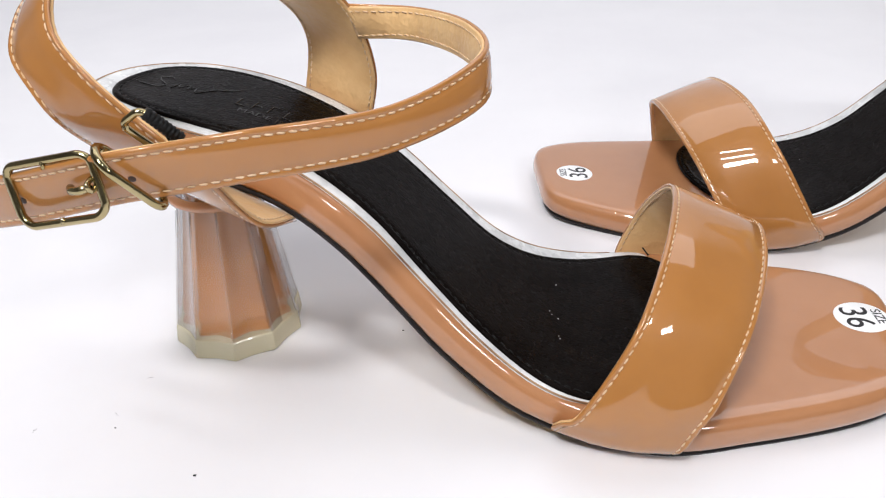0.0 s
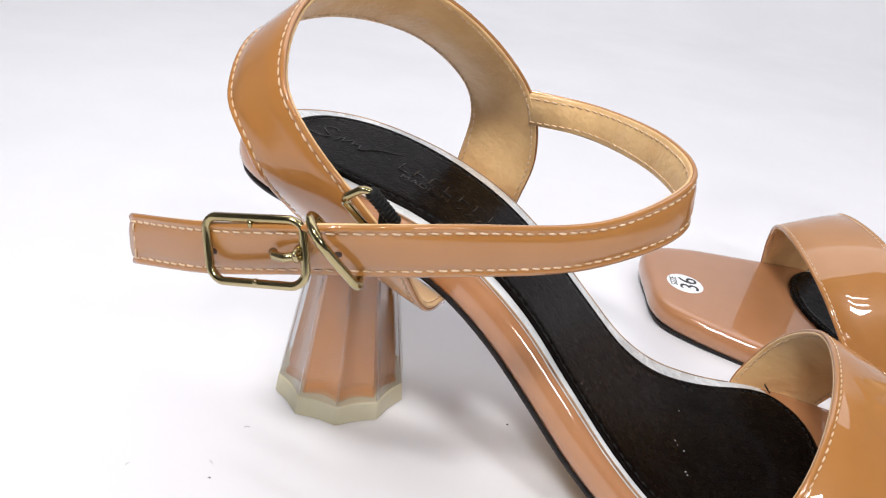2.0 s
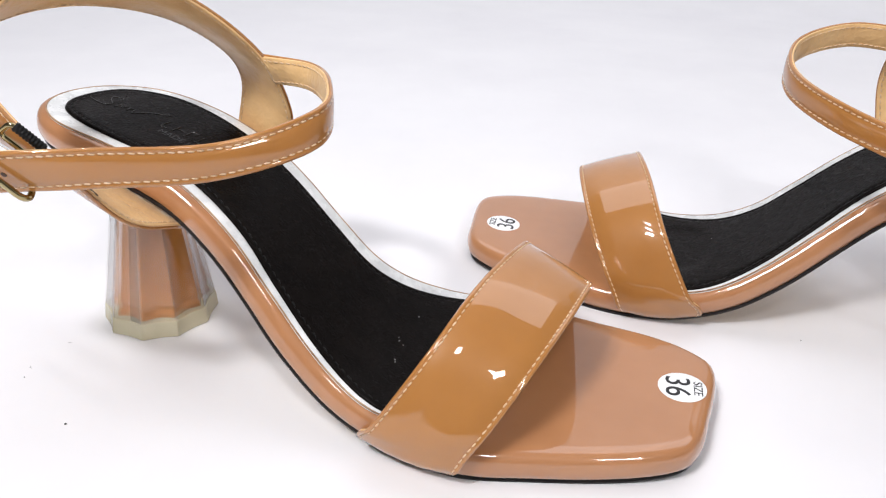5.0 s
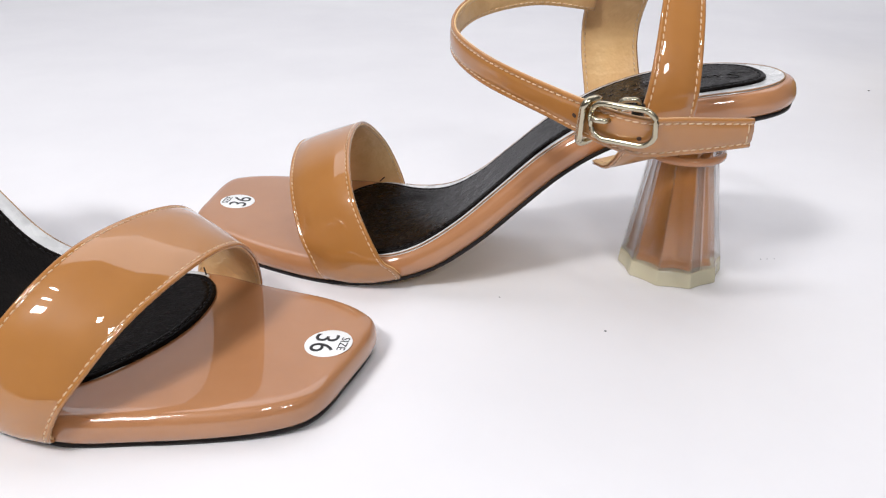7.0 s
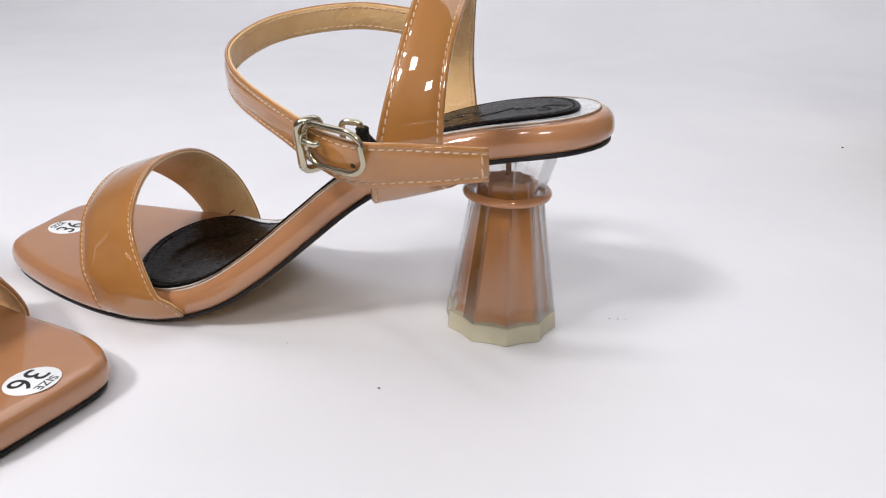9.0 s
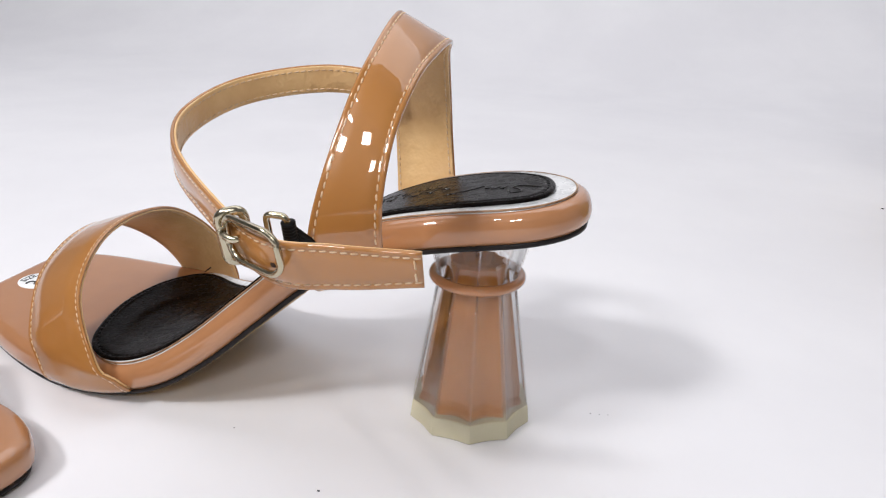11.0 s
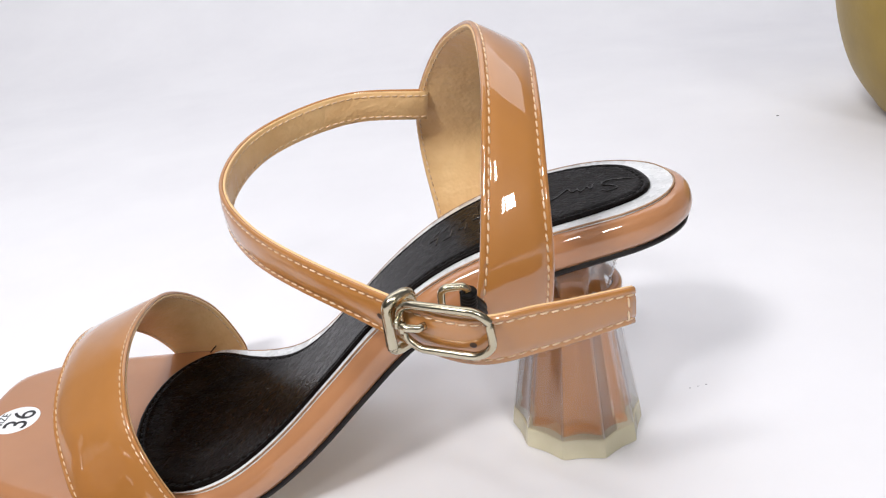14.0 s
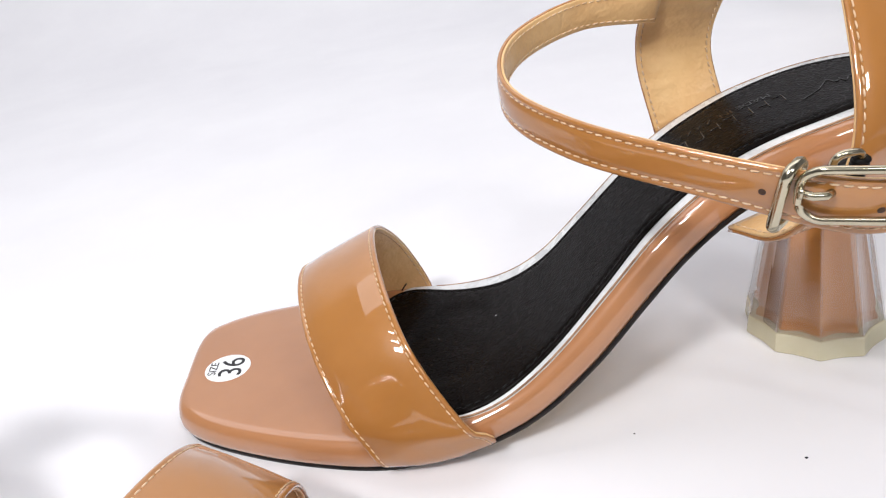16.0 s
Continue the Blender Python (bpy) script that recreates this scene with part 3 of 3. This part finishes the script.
    for v in word.data.vertices:
        p = lay(np.array([[2.05 + v.co.x, s * (-0.6 + v.co.y) - 0.28]]), 0.125 + v.co.z)[0]
        v.co = at(p)
    return root, geo


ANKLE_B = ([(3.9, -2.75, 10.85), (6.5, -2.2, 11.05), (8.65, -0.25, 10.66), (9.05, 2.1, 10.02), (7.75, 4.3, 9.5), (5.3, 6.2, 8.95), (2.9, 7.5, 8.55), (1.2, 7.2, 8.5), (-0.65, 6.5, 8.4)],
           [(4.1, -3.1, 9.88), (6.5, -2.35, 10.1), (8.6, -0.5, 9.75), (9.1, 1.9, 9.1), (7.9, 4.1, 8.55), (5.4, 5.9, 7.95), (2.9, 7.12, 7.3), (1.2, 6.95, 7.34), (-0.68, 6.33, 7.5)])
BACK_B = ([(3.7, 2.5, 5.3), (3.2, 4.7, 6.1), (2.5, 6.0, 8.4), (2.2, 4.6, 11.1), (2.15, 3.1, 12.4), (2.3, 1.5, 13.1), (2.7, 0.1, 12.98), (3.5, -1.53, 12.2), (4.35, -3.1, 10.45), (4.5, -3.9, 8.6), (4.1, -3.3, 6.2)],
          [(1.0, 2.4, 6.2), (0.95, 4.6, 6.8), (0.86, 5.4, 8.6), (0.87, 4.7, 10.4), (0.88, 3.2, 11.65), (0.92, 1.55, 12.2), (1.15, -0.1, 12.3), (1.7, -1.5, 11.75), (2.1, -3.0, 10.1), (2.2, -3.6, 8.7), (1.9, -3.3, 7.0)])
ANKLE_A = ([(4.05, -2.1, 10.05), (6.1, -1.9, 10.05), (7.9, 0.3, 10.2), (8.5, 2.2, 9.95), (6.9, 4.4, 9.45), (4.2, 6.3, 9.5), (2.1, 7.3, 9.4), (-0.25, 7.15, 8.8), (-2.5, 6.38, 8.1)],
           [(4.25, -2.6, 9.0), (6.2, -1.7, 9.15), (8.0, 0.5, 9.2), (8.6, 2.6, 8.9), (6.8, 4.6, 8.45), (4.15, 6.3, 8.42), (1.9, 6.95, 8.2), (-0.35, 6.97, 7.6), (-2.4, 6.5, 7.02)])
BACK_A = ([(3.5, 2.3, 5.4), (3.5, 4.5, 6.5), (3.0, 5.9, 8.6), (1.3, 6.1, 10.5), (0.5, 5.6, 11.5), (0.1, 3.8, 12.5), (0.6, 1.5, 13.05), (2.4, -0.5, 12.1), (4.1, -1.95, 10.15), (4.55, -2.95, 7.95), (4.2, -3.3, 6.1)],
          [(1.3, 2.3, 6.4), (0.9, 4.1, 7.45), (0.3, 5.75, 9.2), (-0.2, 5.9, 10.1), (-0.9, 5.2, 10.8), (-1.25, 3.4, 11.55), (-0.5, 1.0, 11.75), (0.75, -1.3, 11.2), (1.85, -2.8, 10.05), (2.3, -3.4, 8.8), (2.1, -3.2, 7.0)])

# ---------------------------------------------------------------- the place
bm = bmesh.new()
prof = [(-1.5, 0.0), (0.2, 0.0), (1.1, 0.0)] + [(1.1 + 0.5 * math.sin(a), 0.5 - 0.5 * math.cos(a)) for a in np.linspace(0.1, math.pi / 2, 14)] + [(1.6, 2.0)]
rows = [[bm.verts.new((x, y, z)) for y, z in prof] for x in np.linspace(-2.2, 2.2, 12)]
for a, b in zip(rows, rows[1:]):
    for i in range(len(prof) - 1):
        bm.faces.new((a[i], b[i], b[i + 1], a[i + 1]))
tagged(part("ground", bm, SHEET, None, "seamless white backdrop sheet on the table"), category="backdrop", kind="structure")


def box(name, lo, hi, label):
    bm = bmesh.new()
    bmesh.ops.create_cube(bm, size=1)
    for v in bm.verts:
        v.co = Vector([lo[k] if v.co[k] < 0 else hi[k] for k in range(3)])
    return tagged(part(name, bm, WALL, None, label, smooth=False), category="wall", kind="structure")


# unseen box added round the sheet to shape reflections and bounced light
box("bounce_wall_west", (-2.6, -2.2, -0.8), (-2.5, 1.9, 2.4), "unseen grey wall added for reflections and bounced light")
box("bounce_wall_east", (2.5, -2.2, -0.8), (2.6, 1.9, 2.4), "unseen grey wall added for reflections and bounced light")
box("bounce_wall_south", (-2.5, -2.3, -0.8), (2.5, -2.2, 2.4), "unseen grey wall added for reflections and bounced light")
box("bounce_wall_north", (-2.5, 1.8, -0.8), (2.5, 1.9, 2.4), "unseen grey wall added for reflections and bounced light")
box("ceiling", (-2.6, -2.3, 2.4), (2.6, 1.9, 2.5), "unseen grey ceiling added for reflections and bounced light")
box("floor", (-2.6, -2.3, -0.9), (2.6, 1.9, -0.8), "unseen grey floor added for reflections and bounced light")

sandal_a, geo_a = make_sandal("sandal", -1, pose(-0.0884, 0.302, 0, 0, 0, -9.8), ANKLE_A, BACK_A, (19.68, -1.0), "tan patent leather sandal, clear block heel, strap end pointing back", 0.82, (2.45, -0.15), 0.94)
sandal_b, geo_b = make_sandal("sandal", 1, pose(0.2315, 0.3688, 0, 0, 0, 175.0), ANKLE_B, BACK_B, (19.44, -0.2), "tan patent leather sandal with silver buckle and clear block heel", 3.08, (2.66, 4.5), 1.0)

# dust and hairs on the sheet
random.seed(4)


def speck(x, y, r):
    bm = bmesh.new()
    bmesh.ops.create_icosphere(bm, subdivisions=1, radius=r)
    for v in bm.verts:
        v.co = Vector((v.co.x * (1 + 0.6 * random.random()), v.co.y * (0.7 + 0.5 * random.random()), v.co.z * 0.5))
    ob = part("dust_speck", bm, SPECK, None, "tiny dark speck of dust on the white sheet")
    ob.location = (x, y, r * 0.4)
    return tagged(ob, category="dust", group="dust on the sheet")


for x, y, r in ((0.2000, 0.3150, 0.0004), (-0.113, 0.252, 0.00028), (0.2735, 0.381, 0.0002), (0.2765, 0.3815, 0.00018), (0.2795, 0.382, 0.0002), (0.45, 0.70, 0.0008), (0.372, 0.355, 0.0004), (-0.0330, 0.2940, 0.0003), (-0.085, 0.2338, 0.0004), (0.1611, 0.3349, 0.00025)):
    speck(x, y, r)

for x, y, turn in ((-0.111, 0.273, 20), (-0.114, 0.257, 140), (-0.136, 0.251, 75)):
    bm = bmesh.new()
    tube(bm, spline([(0, 0, 0.01), (0.07, 0.03, 0.012), (0.11, -0.01, 0.01), (0.16, 0.01, 0.01)], 12), 0.004, Side(1), 5)
    hair = part("hair", bm, SPECK, None, "short dark hair lying on the white sheet")
    hair.matrix_world = pose(x, y, 0, 0, 0, turn)
    tagged(hair, category="dust", group="hairs on the sheet")

# round olive-gold prop at the edge of the sheet
bm = bmesh.new()
pr = [(0.02, 0.0), (0.071, 0.0), (0.087, 0.012), (0.105, 0.04), (0.1165, 0.08), (0.117, 0.115), (0.103, 0.155), (0.075, 0.185), (0.06, 0.192), (0.056, 0.2), (0.05, 0.198), (0.048, 0.185), (0.02, 0.17)]
loft(bm, [[(r * math.cos(a), r * math.sin(a), z) for a in np.linspace(0, 2 * math.pi, 64, endpoint=False)] for r, z in [tuple(q) for q in even(spline(pr, 200), 60)]], lambda p: Vector(p))
pot = part("round_pot", bm, OLIVE, None, "round olive gold pot on the white sheet")
pot.location = (0.588, 0.648, 0)
tagged(pot, category="pot")
